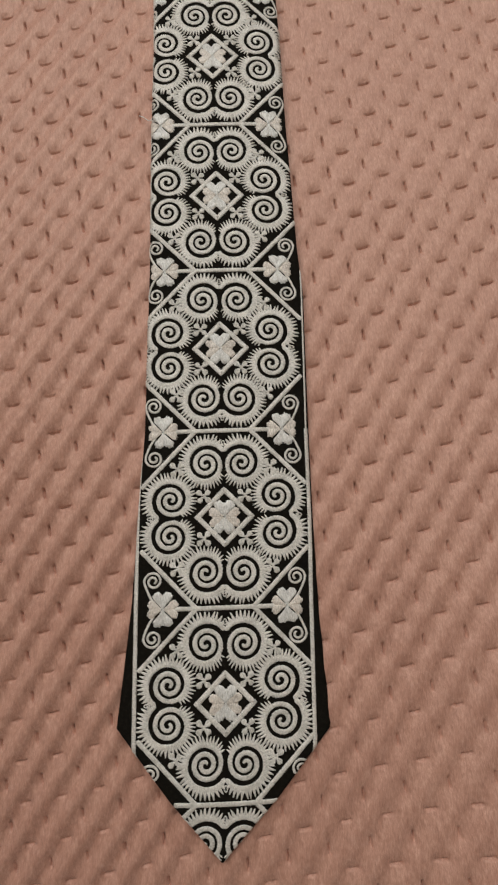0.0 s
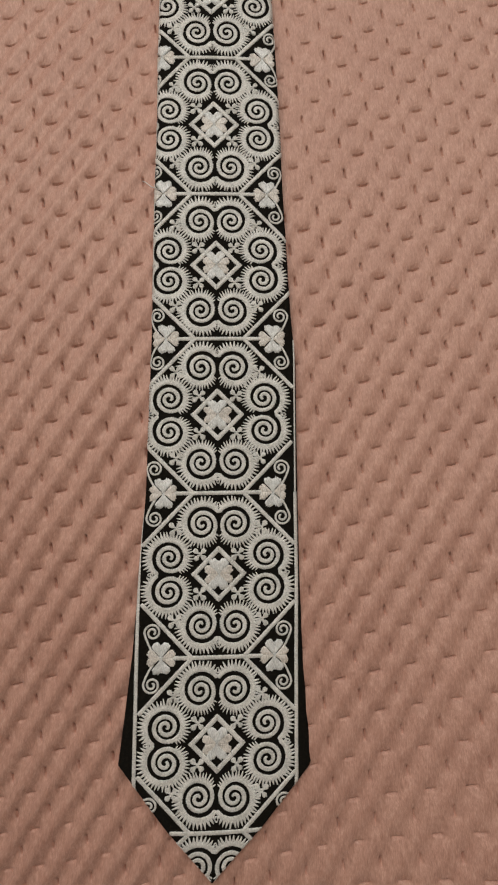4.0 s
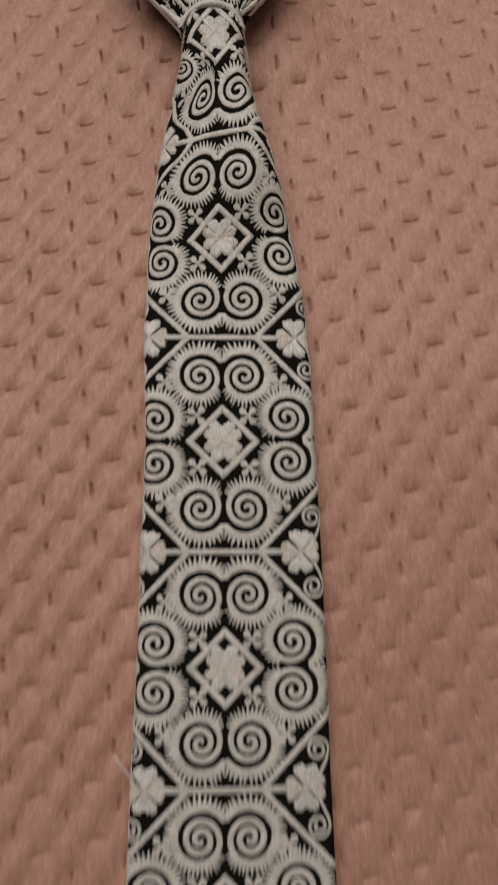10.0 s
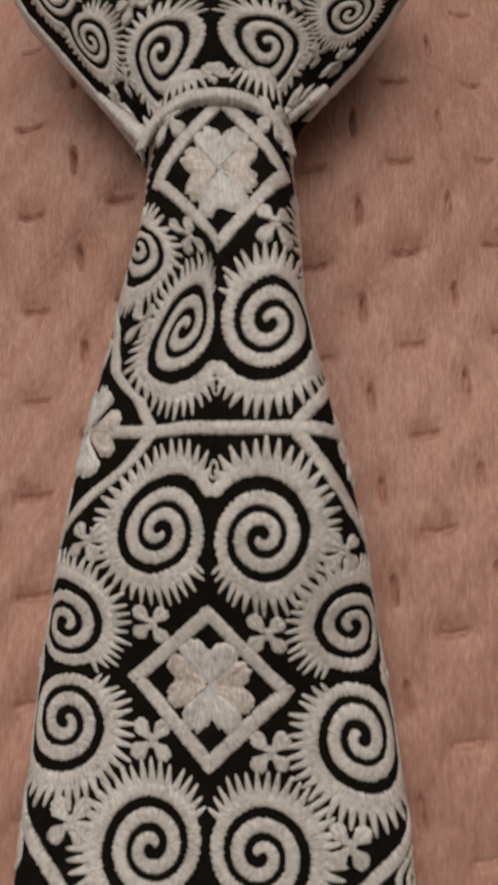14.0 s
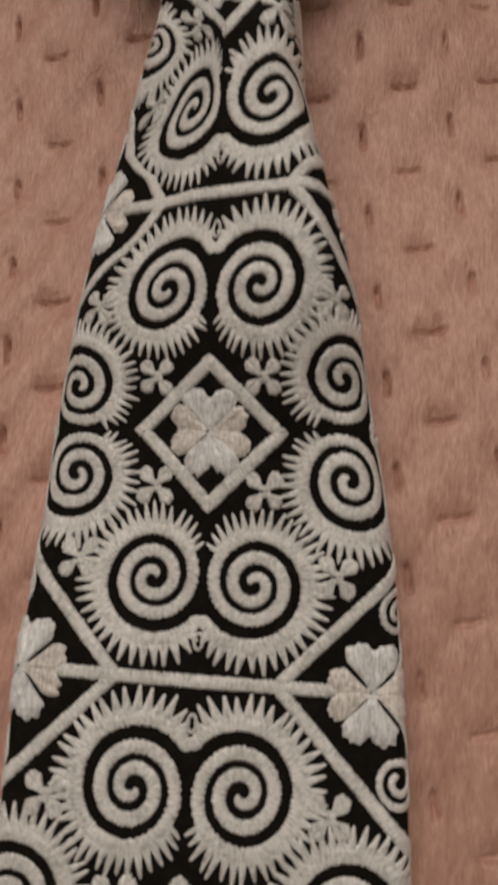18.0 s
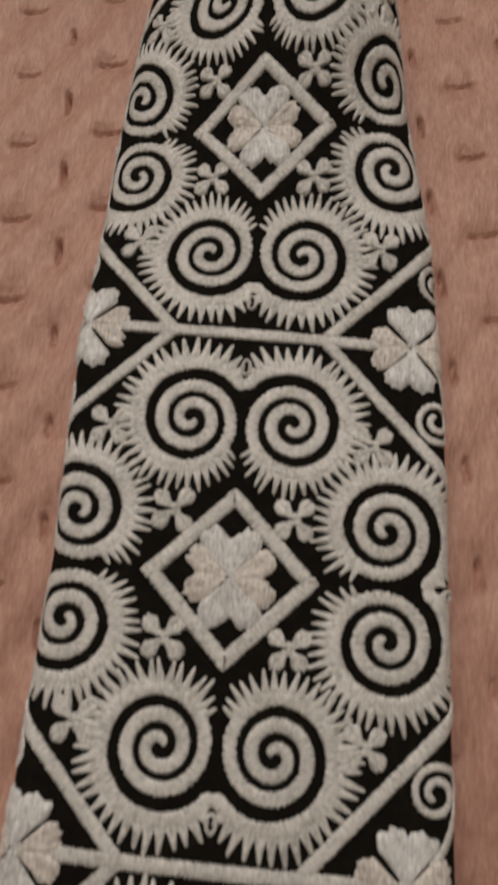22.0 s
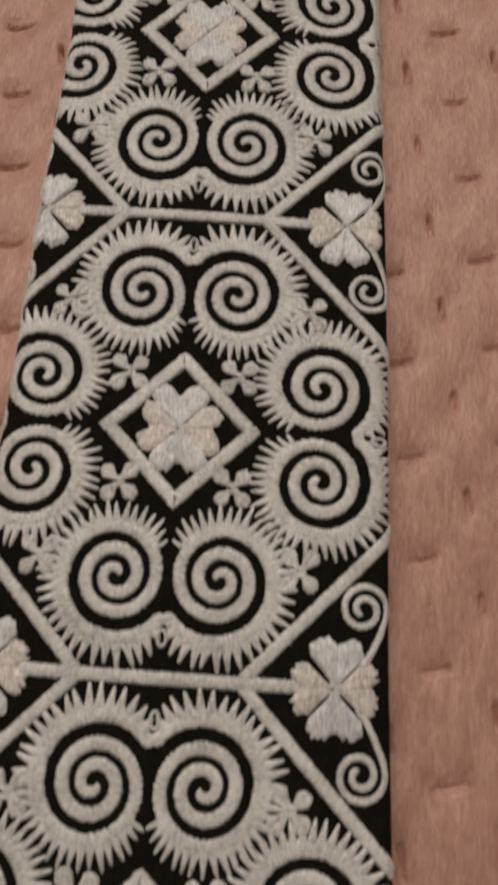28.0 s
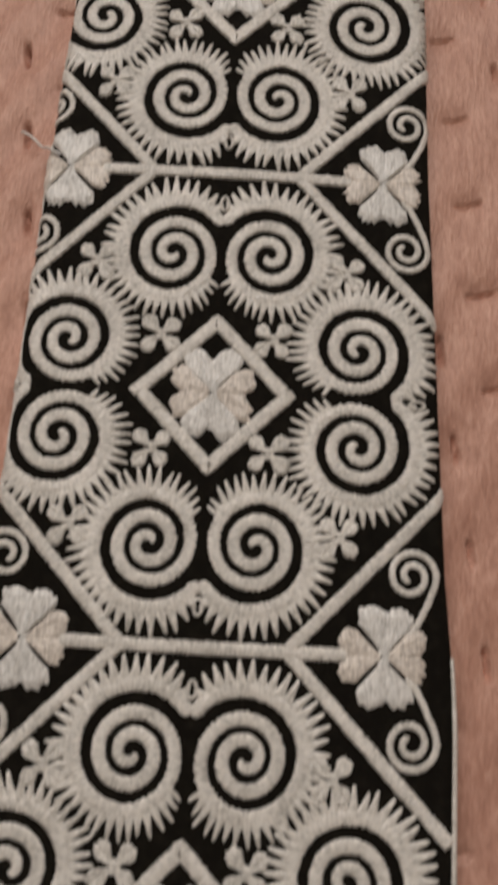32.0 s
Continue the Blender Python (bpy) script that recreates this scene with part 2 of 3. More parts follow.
def blanket_height(x, y):
    """Height in cm of the quilted pile at x, y in cm."""
    a = smooth_field(x, y, FIELD_A, POWERS) + (x - np.clip(x, -10, 14.2)) / LATTICE
    b = smooth_field(x, y, FIELD_B, POWERS) + (y - np.clip(y, -3.5, 54)) / LATTICE
    z = np.zeros_like(x)
    for shift, long_x in ((0.0, False), (0.5, True)):
        u, v = a - shift, b - shift
        ia, ib = np.round(u), np.round(v)
        u, v = (u - ia) * LATTICE, (v - ib) * LATTICE
        wob = np.sin(ia * 12.9898 + ib * 78.233) * 43758.5453
        wob = wob - np.floor(wob)
        depth = 0.8 + 0.4 * wob
        if long_x:
            u, v = v, u
        u = u + 0.05 * (wob - 0.5) * np.abs(v)
        length = (0.125 if long_x else 0.095) + 0.05 * wob
        end = np.maximum(np.abs(v) - length, 0.0)
        d = np.sqrt(u * u + end * end)
        if long_x:
            u = u - 0.5 * v * v
        slit = np.exp(-((u / 0.031) ** 2) - (end / 0.07) ** 2)
        if long_x:
            # the pile above a cross dash slopes gently down to it
            slit = 0.6 * slit + 0.09 * np.exp(-(((u - 0.07) / 0.11) ** 2) - (end / 0.09) ** 2)
        bowl = np.exp(-((d / 0.27) ** 2))
        z -= depth * (0.225 * slit + 0.042 * bowl)
    ridge = 0.008 + 0.037 / (1 + np.exp((x + 2.0) / 1.2)) + 0.032 / (1 + np.exp((y - 12.0) / 4.0))
    z -= ridge * np.cos(2 * np.pi * (a - b))
    return z + blanket_sag(x, y) + 0.02 * np.sin(0.31 * x + 0.17 * y) + 0.02 * np.sin(0.23 * y - 0.4 * x + 1.0)


def spread(lo, hi, core_lo, core_hi, fine, coarse):
    mid = np.arange(core_lo, core_hi, fine)
    return np.concatenate([np.arange(lo, core_lo, coarse), mid, np.arange(core_hi, hi + coarse, coarse)])


def build_blanket():
    xs = spread(-92, 92, -11.0, 14.6, 0.035, 2.0)
    ys = spread(-100, 122, -7.0, 57.0, 0.044, 2.0)
    gx, gy = np.meshgrid(xs, ys)
    z = blanket_height(gx, gy)
    rng = np.random.default_rng(5)
    z += rng.normal(0, 0.0025, z.shape)
    drop = np.maximum(np.abs(gx) - 87, 0) * 3.0 + np.maximum(np.maximum(-95 - gy, gy - 117), 0) * 3.0
    z = z - drop
    co = np.stack([gx, gy, z], -1).reshape(-1, 3) * CM
    ny, nx = gx.shape
    q = (np.arange(ny - 1)[:, None] * nx + np.arange(nx - 1)[None]).ravel()
    quads = np.stack([q, q + 1, q + 1 + nx, q + nx], 1)
    me = bpy.data.meshes.new("plush_blanket")
    me.vertices.add(len(co))
    me.vertices.foreach_set("co", co.astype(np.float32).ravel())
    me.loops.add(quads.size)
    me.loops.foreach_set("vertex_index", quads.astype(np.int32).ravel())
    me.polygons.add(len(quads))
    me.polygons.foreach_set("loop_start", np.arange(0, quads.size, 4, dtype=np.int32))
    me.polygons.foreach_set("use_smooth", np.ones(len(quads), dtype=bool))
    me.update(calc_edges=True)
    me.validate()
    me.materials.append(PLUSH)
    return tagged(new("plush_blanket", me), "dusty pink plush blanket with a quilted pattern of pinched dashes", "blanket")


build_blanket()

# ---- the tie: surfaces that the embroidery lies on ----
P = 6.5
LEFT_S = (-1.96, 0.1, 2.5, 4.2, 6.6, 9.8, 13.1, 16.4, 19.7, 26.2, 29.6, 32.5, 35.8, 39.0, 42.2, 44.4, 45.6, 47.2, 48.3, 49.0, 51.0)
LEFT_X = (-0.39, -2.2, -3.99, -3.76, -3.46, -3.2, -2.94, -2.83, -2.72, -2.6, -2.5, -2.46, -2.4, -2.52, -2.5, -2.26, -2.06, -1.74, -1.5, -1.46, -1.46)
RIGHT_S = (-1.96, 0.1, 2.3, 3.9, 6.3, 9.6, 12.9, 16.3, 18.6, 20.5, 26.2, 29.5, 32.5, 35.8, 38.0, 39.3, 40.5, 42.4, 44.3, 45.7, 47.2, 48.6, 49.2, 51.0)
RIGHT_X = (-0.35, 1.7, 3.61, 3.51, 3.38, 3.33, 3.34, 3.38, 3.41, 3.26, 3.05, 2.99, 2.9, 2.76, 2.68, 2.58, 2.46, 2.14, 1.7, 1.27, 0.85, 0.72, 0.62, 0.6)
MID_S = (-2.0, 0.0, 3.25, 6.5, 9.75, 23.0, 29.0, 35.0, 37.0, 41.2, 42.3, 43.3, 45.5, 48.0, 50.0)
MID_X = (-0.36, -0.19, -0.12, -0.05, 0.03, 0.06, 0.04, -0.04, -0.08, -0.12, -0.17, -0.24, -0.25, -0.36, -0.42)
# height of the cloth's upper side along the blade, of its underside on the sagging blanket, and the radius of its rolled edges
TOP_S = (-1.9, 0.0, 30.0, 37.0, 40.0, 41.0, 42.2, 43.2, 44.0, 45.5, 46.6, 47.6, 49.0, 51.0)
TOP_Z = (0.30, 0.41, 0.47, 0.45, 0.25, 0.24, 0.36, 0.68, 0.83, 0.93, 0.98, 1.16, 1.2, 1.15)
UNDER_S = (-1.9, 5.0, 10.0, 25.0, 30.0, 35.0, 40.0, 44.0, 47.0, 51.0)
UNDER_Z = (-0.18, -0.02, 0.02, 0.0, -0.08, -0.2, -0.42, -0.65, -0.9, -1.0)
EDGE_S = (-1.9, 0.0, 30.0, 39.0, 41.0, 42.2, 43.5, 44.5, 46.0, 47.6, 49.0, 51.0)
EDGE_R = (0.13, 0.18, 0.21, 0.22, 0.35, 0.55, 0.65, 0.6, 0.46, 0.54, 0.55, 0.5)


def lean(s, v, flat):
    """Towards the knot the blade is twisted: its right side stands higher than its left, and its rim droops."""
    twist = np.interp(s, (39.0, 40.2, 41.2, 42.0, 43.0, 44.0, 45.0, 46.5, 48.0, 49.2), (0.0, 0.06, 0.13, 0.19, 0.25, 0.3, 0.32, 0.32, 0.2, 0.0)) * np.clip(v, -flat, flat)
    droop = np.interp(s, (40.6, 41.6, 42.9, 43.8, 44.8), (0.0, 0.16, 0.54, 0.3, 0.0)) * np.clip((np.minimum(v, flat) - 0.9) / 0.8, 0, 1)
    return twist - droop


def blade(px, py, h):
    """Pattern coordinates in cm, and height over the cloth, to a place in cm; the last value tells how far round the edge it lies."""
    s = py + np.interp(py, (45.5, 46.6, 48.0), (0.0, 0.03, 0.1)) * px - np.interp(py, (39.0, 40.2, 42.0, 43.3, 44.5, 45.5, 46.6, 48.0), (0.0, 0.03, 0.03, 0.16, 0.21, 0.16, 0.12, 0.14))
    s = s - 0.05 * np.clip((-px - 0.5) / 0.5, 0, 1) * np.interp(py, (44.8, 45.4, 45.7, 46.3), (0, 1, 1, 0))
    s = s + np.interp(py, (40.8, 41.57, 42.93, 43.8, 44.5), (0.0, 0.04, 0.15, 0.09, 0.0)) * np.clip((px - 1.0) / 0.7, 0, 1)
    left, right = np.interp(s, LEFT_S, LEFT_X), np.interp(s, RIGHT_S, RIGHT_X)
    up, rise = np.interp(s, TOP_S, TOP_Z), np.interp(s, UNDER_S, UNDER_Z)
    thick = up - rise
    squeeze_left = np.interp(s, (40.0, 41.5, 43.0, 44.4, 45.5, 46.7, 47.8, 48.7), (1.0, 0.95, 0.95, 0.89, 0.74, 0.57, 0.58, 0.87))
    squeeze_right = np.interp(s, (40.5, 43.0, 44.3, 45.5, 46.9, 48.7), (1.0, 0.92, 0.92, 0.9, 1.0, 0.88))
    u = px * np.where(px < 0, squeeze_left, squeeze_right)
    u = u + 0.3 * np.clip(s - 46.7, -0.9, 0.9) * np.clip(-px / 0.6, 0, 1) * np.interp(s, (45.7, 46.1, 47.4, 47.9), (0, 1, 1, 0))
    u = u + 0.13 * np.clip(s - 44.2, -0.8, 0.8) * np.clip(-px / 0.6, 0, 1) * np.interp(s, (43.2, 43.6, 44.8, 45.2), (0, 1, 1, 0))
    u = u + np.interp(s, MID_S, MID_X)
    mid, half = (left + right) / 2, (right - left) / 2
    r = np.minimum(np.interp(s, EDGE_S, EDGE_R), np.maximum(half * 0.8, 0.01))
    flat = half - r
    v = u - mid
    over = np.maximum(np.abs(v) - flat, 0) / r
    phi = np.minimum(over, 2.5)
    side = np.sign(v)
    x = mid + np.where(over > 0, side * (flat + (r + h) * np.sin(phi)), v)
    dome = 0.1 * (1 - np.clip(np.abs(v) / np.maximum(half, 0.05), 0, 1) ** 2) * np.clip(half / 2.0, 0, 1)
    z = rise + thick / 2 + (thick / 2) * np.where(over > 0, np.cos(phi), 1.0) + h * np.where(over > 0, np.cos(phi), 1.0) + dome
    z = z + lean(s, v, flat) * np.where(over > 0, (1 + np.cos(phi)) / 2, 1.0)
    return np.stack([x, s, z], -1), over + np.maximum(-1.93 - s, 0) * 50


KNOT_LOW, KNOT_TOP = 49.35, 53.7
KNOT_Q = (-0.1, 0.0, 0.15, 0.29, 0.43, 0.61, 0.75, 0.9, 1.0)
KNOT_MID = (-0.5, -0.5, -0.55, -0.6, -0.71, -0.78, -0.78, -0.78, -0.78)
KNOT_HALF = (0.88, 1.0, 1.52, 2.06, 2.55, 3.0, 3.2, 3.08, 2.7)
KNOT_TALL = (0.5, 0.55, 0.8, 0.98, 1.1, 1.15, 1.15, 0.95, 0.5)
KNOT_WRAP = 2.02


def knot_low(v):
    """Lower edge of the knot: lowest at the sides, a little higher on the right."""
    return KNOT_LOW + 0.2 * (1 - np.clip(np.abs(v), 0, 1) ** 2) + 0.16 * np.clip(v, -1, 1)


def knot_shape(v, q):
    """v across from -1 to 1, q along from the lower edge (0) to the top (1)."""
    low = knot_low(v)
    s = low + (KNOT_TOP - low) * q
    half, tall, mid = np.interp(q, KNOT_Q, KNOT_HALF), np.interp(q, KNOT_Q, KNOT_TALL), np.interp(q, KNOT_Q, KNOT_MID)
    ang = np.clip(v, -1.3, 1.3) * math.pi / 2
    x = mid + half * np.sin(ang)
    z = 0.55 + 0.93 * tall * np.sign(np.cos(ang)) * np.abs(np.cos(ang)) ** 0.7
    return np.stack([x, s, z], -1)


def knot(px, py, h):
    """The same for the cloth wrapped round the knot; pattern origin at its middle."""
    v = px / (KNOT_WRAP + 0.57 * np.abs(px))
    s = 51.44 + 0.47 * py - 0.26 * np.maximum(-1.7 - py, 0) ** 1.5 - 0.38 * (1 - np.exp(-px * px / 0.9)) + 0.14 * px
    low = knot_low(v)
    q = (s - low) / (KNOT_TOP - low)
    e = 0.01
    a = knot_shape(v, q)
    tv, tq = knot_shape(v + e, q) - a, knot_shape(v, q + e) - a
    nrm = np.cross(tv, tq)
    nrm = nrm / np.maximum(np.linalg.norm(nrm, axis=-1, keepdims=True), 1e-9)
    out = np.maximum(np.abs(v) - 1.1, 0) * 20 + np.maximum(-q, 0) * 60 + np.maximum(q - 0.98, 0) * 60
    return a + nrm * np.asarray(h)[..., None], out


# ---- embroidery tools: shapes in pattern coordinates ----
PROFILE = ((-0.5, -0.3), (-0.45, 0.5), (-0.3, 0.9), (0.3, 0.9), (0.45, 0.5), (0.5, -0.3))
JAG = np.random.default_rng(3).normal(0, 0.13, 4096)


class Stitched:
    """Gathers ribbons and petals, then lays them on a surface as one mesh."""

    def __init__(self):
        self.co, self.uv, self.faces = [], [], []

    def grid(self, rows, uvs):
        base, n = len(self.co), len(rows[0])
        for row, uv in zip(rows, uvs):
            self.co += row
            self.uv += uv
        for i in range(len(rows) - 1):
            for j in range(n - 1):
                a = base + i * n + j
                self.faces.append((a, a + 1, a + n + 1, a + n))

    def ribbon(self, line, width, height, closed=False, taper=0.0):
        pts = np.array(line, float)
        width = np.broadcast_to(width, len(pts)).astype(float)
        # one row for every stitch
        ends = np.vstack([pts, pts[:1]]) if closed else pts
        wide = np.append(width, width[0]) if closed else width
        fine, fine_width = [], []
        for a, b, wa, wb in zip(ends[:-1], ends[1:], wide[:-1], wide[1:]):
            n = max(1, int(round(np.linalg.norm(b - a) / 0.034)))
            fine += [a + (b - a) * k / n for k in range(n)]
            fine_width += [wa + (wb - wa) * k / n for k in range(n)]
        if not closed:
            fine, fine_width = fine + [pts[-1]], fine_width + [width[-1]]
        pts, width = np.array(fine), np.array(fine_width)
        if closed:
            ahead, back = np.roll(pts, -1, 0) - pts, pts - np.roll(pts, 1, 0)
        else:
            ahead = np.vstack([pts[1:] - pts[:-1], pts[-1:] - pts[-2:-1]])
            back = np.vstack([pts[1:2] - pts[:1], pts[1:] - pts[:-1]])
        ahead /= np.linalg.norm(ahead, axis=1, keepdims=True)
        back /= np.linalg.norm(back, axis=1, keepdims=True)
        tang = ahead + back
        tang /= np.linalg.norm(tang, axis=1, keepdims=True)
        stretch = 1 / np.maximum((tang * ahead).sum(1), 0.5)
        nrm = np.stack([-tang[:, 1], tang[:, 0]], 1) * stretch[:, None]
        run = np.concatenate([[0], np.cumsum(np.linalg.norm(np.diff(pts, axis=0), axis=1))])
        tall = np.full(len(pts), float(height))
        if taper and not closed:
            near = np.minimum(run, run[-1] - run)
            k = np.sqrt(np.clip(near / taper, 0.02, 1))
            width, tall = width * k, tall * np.clip(k * 1.3, 0, 1)
        order = list(range(len(pts))) + ([0] if closed else [])
        rows, uvs = [], []
        for n, i in enumerate(order):
            at = run[i] if n < len(pts) else run[-1] + 0.1
            saw = 0.1 if i % 2 else -0.1
            jag = [1 + (saw + 0.6 * JAG[(i * 6 + k + len(self.co)) % 4096]) * (1.0 if abs(PROFILE[k][0]) > 0.3 else 0.1) for k in range(6)]
            rows.append([(pts[i, 0] + nrm[i, 0] * o * width[i] * jag[k], pts[i, 1] + nrm[i, 1] * o * width[i] * jag[k], hh * tall[i]) for k, (o, hh) in enumerate(PROFILE)])
            uvs.append([(o * width[i] * CM, at * CM) for o, hh in PROFILE])
        self.grid(rows, uvs)
        return self

    def petal(self, cx, cy, turn, reach, spread_deg, height, notch=0.12, inner=0.05, oval=0.0, shoulder=0.0):
        """A heart-shaped petal that points along turn (degrees)."""
        rows, uvs = [], []
        for i in range(9):
            f = i / 8
            row, uv = [], []
            for j in range(25):
                g = j / 12 - 1
                w = math.radians(spread_deg) * g
                edge = reach * (1 + 0.25 * JAG[(j * 7 + int(turn * 3) + len(self.co)) % 4096] - notch * math.exp(-((g / 0.2) ** 2)) - shoulder * max(0.0, (abs(g) - 0.62) / 0.38) ** 2 - oval * g * g)
                rr = inner + (edge - inner) * f
                a = math.radians(turn) + w * (1 - 0.12 * (1 - f))
                rim = (1 - f ** 8) * (1 - abs(g) ** 8)
                hh = height * (rim ** 0.5) * (1 - 0.6 * math.exp(-((g / 0.12) ** 2)) * f + 1.1 * JAG[(i * 5 + j * 11 + int(turn)) % 4096]) - 0.02 * (rim < 1e-6)
                row.append((cx + rr * math.cos(a), cy + rr * math.sin(a), hh))
                uv.append(((cy + rr * math.sin(a)) * CM, (cx + rr * math.cos(a)) * CM))
            rows.append(row)
            uvs.append(uv)
        self.grid(rows, uvs)
        return self

    def lay(self, name, surface, origin, mat, parent, label="", limit=2.1):
        co = np.array(self.co)
        place, over = surface(co[:, 0] + origin[0], co[:, 1] + origin[1], co[:, 2])
        faces = [f for f in self.faces if min(over[k] for k in f) < limit]
        if len(faces) < 4 or min(min(over[k] for k in f) for f in faces) > 1.6:
            return None
        used = sorted({k for f in faces for k in f})
        renum = {k: i for i, k in enumerate(used)}
        return mesh_object(name, place[used] * CM, [tuple(renum[k] for k in f) for f in faces], mat, parent, label, np.array(self.uv)[used])


def straight(a, b, n):
    return [(a[0] + (b[0] - a[0]) * i / n, a[1] + (b[1] - a[1]) * i / n) for i in range(n + 1)]


SPIRAL_TURNS = (0.0, 0.06, 0.17, 0.42, 0.67, 0.92, 1.17, 1.42, 1.67, 1.92, 2.17, 2.42, 2.65, 2.9)
SPIRAL_RADII = (0.815, 0.82, 0.79, 0.69, 0.635, 0.525, 0.455, 0.385, 0.345, 0.275, 0.215, 0.15, 0.095, 0.03)
SPIRAL_WIDTHS = (0.19, 0.2, 0.21, 0.20, 0.19, 0.18, 0.185, 0.19, 0.185, 0.18, 0.17, 0.155, 0.14, 0.13)
SPIRAL_OUT, SPIRAL_SIDE, SPIRAL_START = 2.0, 0.68, 34.0


def spiral_shape(quarter, mirror, rng):
    """One spiral of a pair and its toothed fringe. quarter: 0 towards the tie's top, 1, 2, 3 turned on by 90 degrees."""
    flip = -1 if mirror else 1

    def turned(x, y):
        x, y = flip * x, y
        for _ in range(quarter):
            x, y = -y, x
        return x, y

    cx, cy = -SPIRAL_SIDE + rng.normal(0, 0.01), SPIRAL_OUT + rng.normal(0, 0.01)
    if quarter == 3:
        cx, cy = cx - flip * 0.05, cy - 0.05
    line, widths = [], []
    for i in range(270):
        tau = 2.9 * (i / 269) ** 0.8
        ang = math.radians(SPIRAL_START + 360 * tau)
        r = float(np.interp(tau, SPIRAL_TURNS, SPIRAL_RADII))
        line.append(turned(cx + r * math.cos(ang), cy + r * math.sin(ang)))
        widths.append(float(np.interp(tau, SPIRAL_TURNS, SPIRAL_WIDTHS)))
    band = Stitched().ribbon(line, np.array(widths) * 0.91 * (1 + rng.normal(0, 0.02, 270)), 0.023, taper=0.06)
    fringe = Stitched()
    teeth, steps = 34, ((0.0, 0.03), (0.18, 0.42), (0.33, 0.9), (0.47, 1.0), (0.61, 0.9), (0.77, 0.42))
    rows = [[], [], [], []]
    uvs = [[], [], [], []]
    for k in range(teeth):
        reach = 0.27 + rng.normal(0, 0.022)
        if k < 2 or k > teeth - 3:
            reach *= (0.45, 0.8, 0.75, 0.6)[k if k < 2 else k - teeth + 4]
        lean = rng.normal(0, 1.2)
        for ph, out in steps:
            deg = 46 + (328 - 46) * (k + ph) / teeth
            tau = (deg - SPIRAL_START) / 360
            r0 = float(np.interp(tau, SPIRAL_TURNS, SPIRAL_RADII))
            r1 = r0 + float(np.interp(tau, SPIRAL_TURNS, SPIRAL_WIDTHS)) / 2
            tip = r1 + reach * out
            for row, uv, f, hh in zip(rows, uvs, (0.0, 0.45, 0.85, 1.0), (0.016, 0.026, 0.022, -0.012)):
                rr = r0 + 0.02 + (tip - r0 - 0.02) * f
                a = math.radians(deg + lean * out * f)
                row.append((*turned(cx + rr * math.cos(a), cy + rr * math.sin(a)), hh * (0.5 + 0.5 * out) if hh > 0 else hh))
                uv.append((rr * CM, deg / 57.3 * 0.8 * CM))
    if not mirror:
        rows, uvs = rows[::-1], uvs[::-1]
    fringe.grid(rows, uvs)
    return band, fringe


def curl_shape(side, up):
    """The thin tendril that curls away from a clover."""
    st = Stitched()
    line = []
    for i in range(44):
        f = i / 43
        if f < 0.2:
            g = f / 0.2
            x, y = 0.30 + 0.40 * g ** 0.7, 0.30 + 0.72 * g
        else:
            tau = (f - 0.2) / 0.8 * 1.75
            r = 0.335 * (1 - tau / 2.15)
            a = math.radians(-6 + 360 * tau)
            x, y = 0.37 + r * math.cos(a), 1.08 + r * math.sin(a)
        line.append((side * (2.23 + x), up * (y - 0.08)))
    st.ribbon(line, 0.09, 0.028, taper=0.05)
    return st


def lay_flower(name, surface, at, x, y, reach, thing, spread_deg=45, notch=0.17, shoulder=0.26):
    """Four hearts of satin stitch; the two along the tie are longer and whiter, the two across it have a warmer sheen
    painted in.
    """
    root = Stitched().petal(x, y, 0, 0.1, 180, 0.04, 0.0, 0.0).lay(name, surface, at, PETAL, thing)
    if root is None:
        return
    for turn in (0, 90, 180, 270):
        along = turn in (90, 270)
        askew = 3 * math.sin(turn * 1.7 + y + 3 * at[1])
        Stitched().petal(x, y, turn + askew, reach * (1.08 if along else 0.99), spread_deg, 0.05 if along else 0.042, notch, shoulder=shoulder).lay("petal", surface, at, PETAL if along else WARM_SHEEN, root)


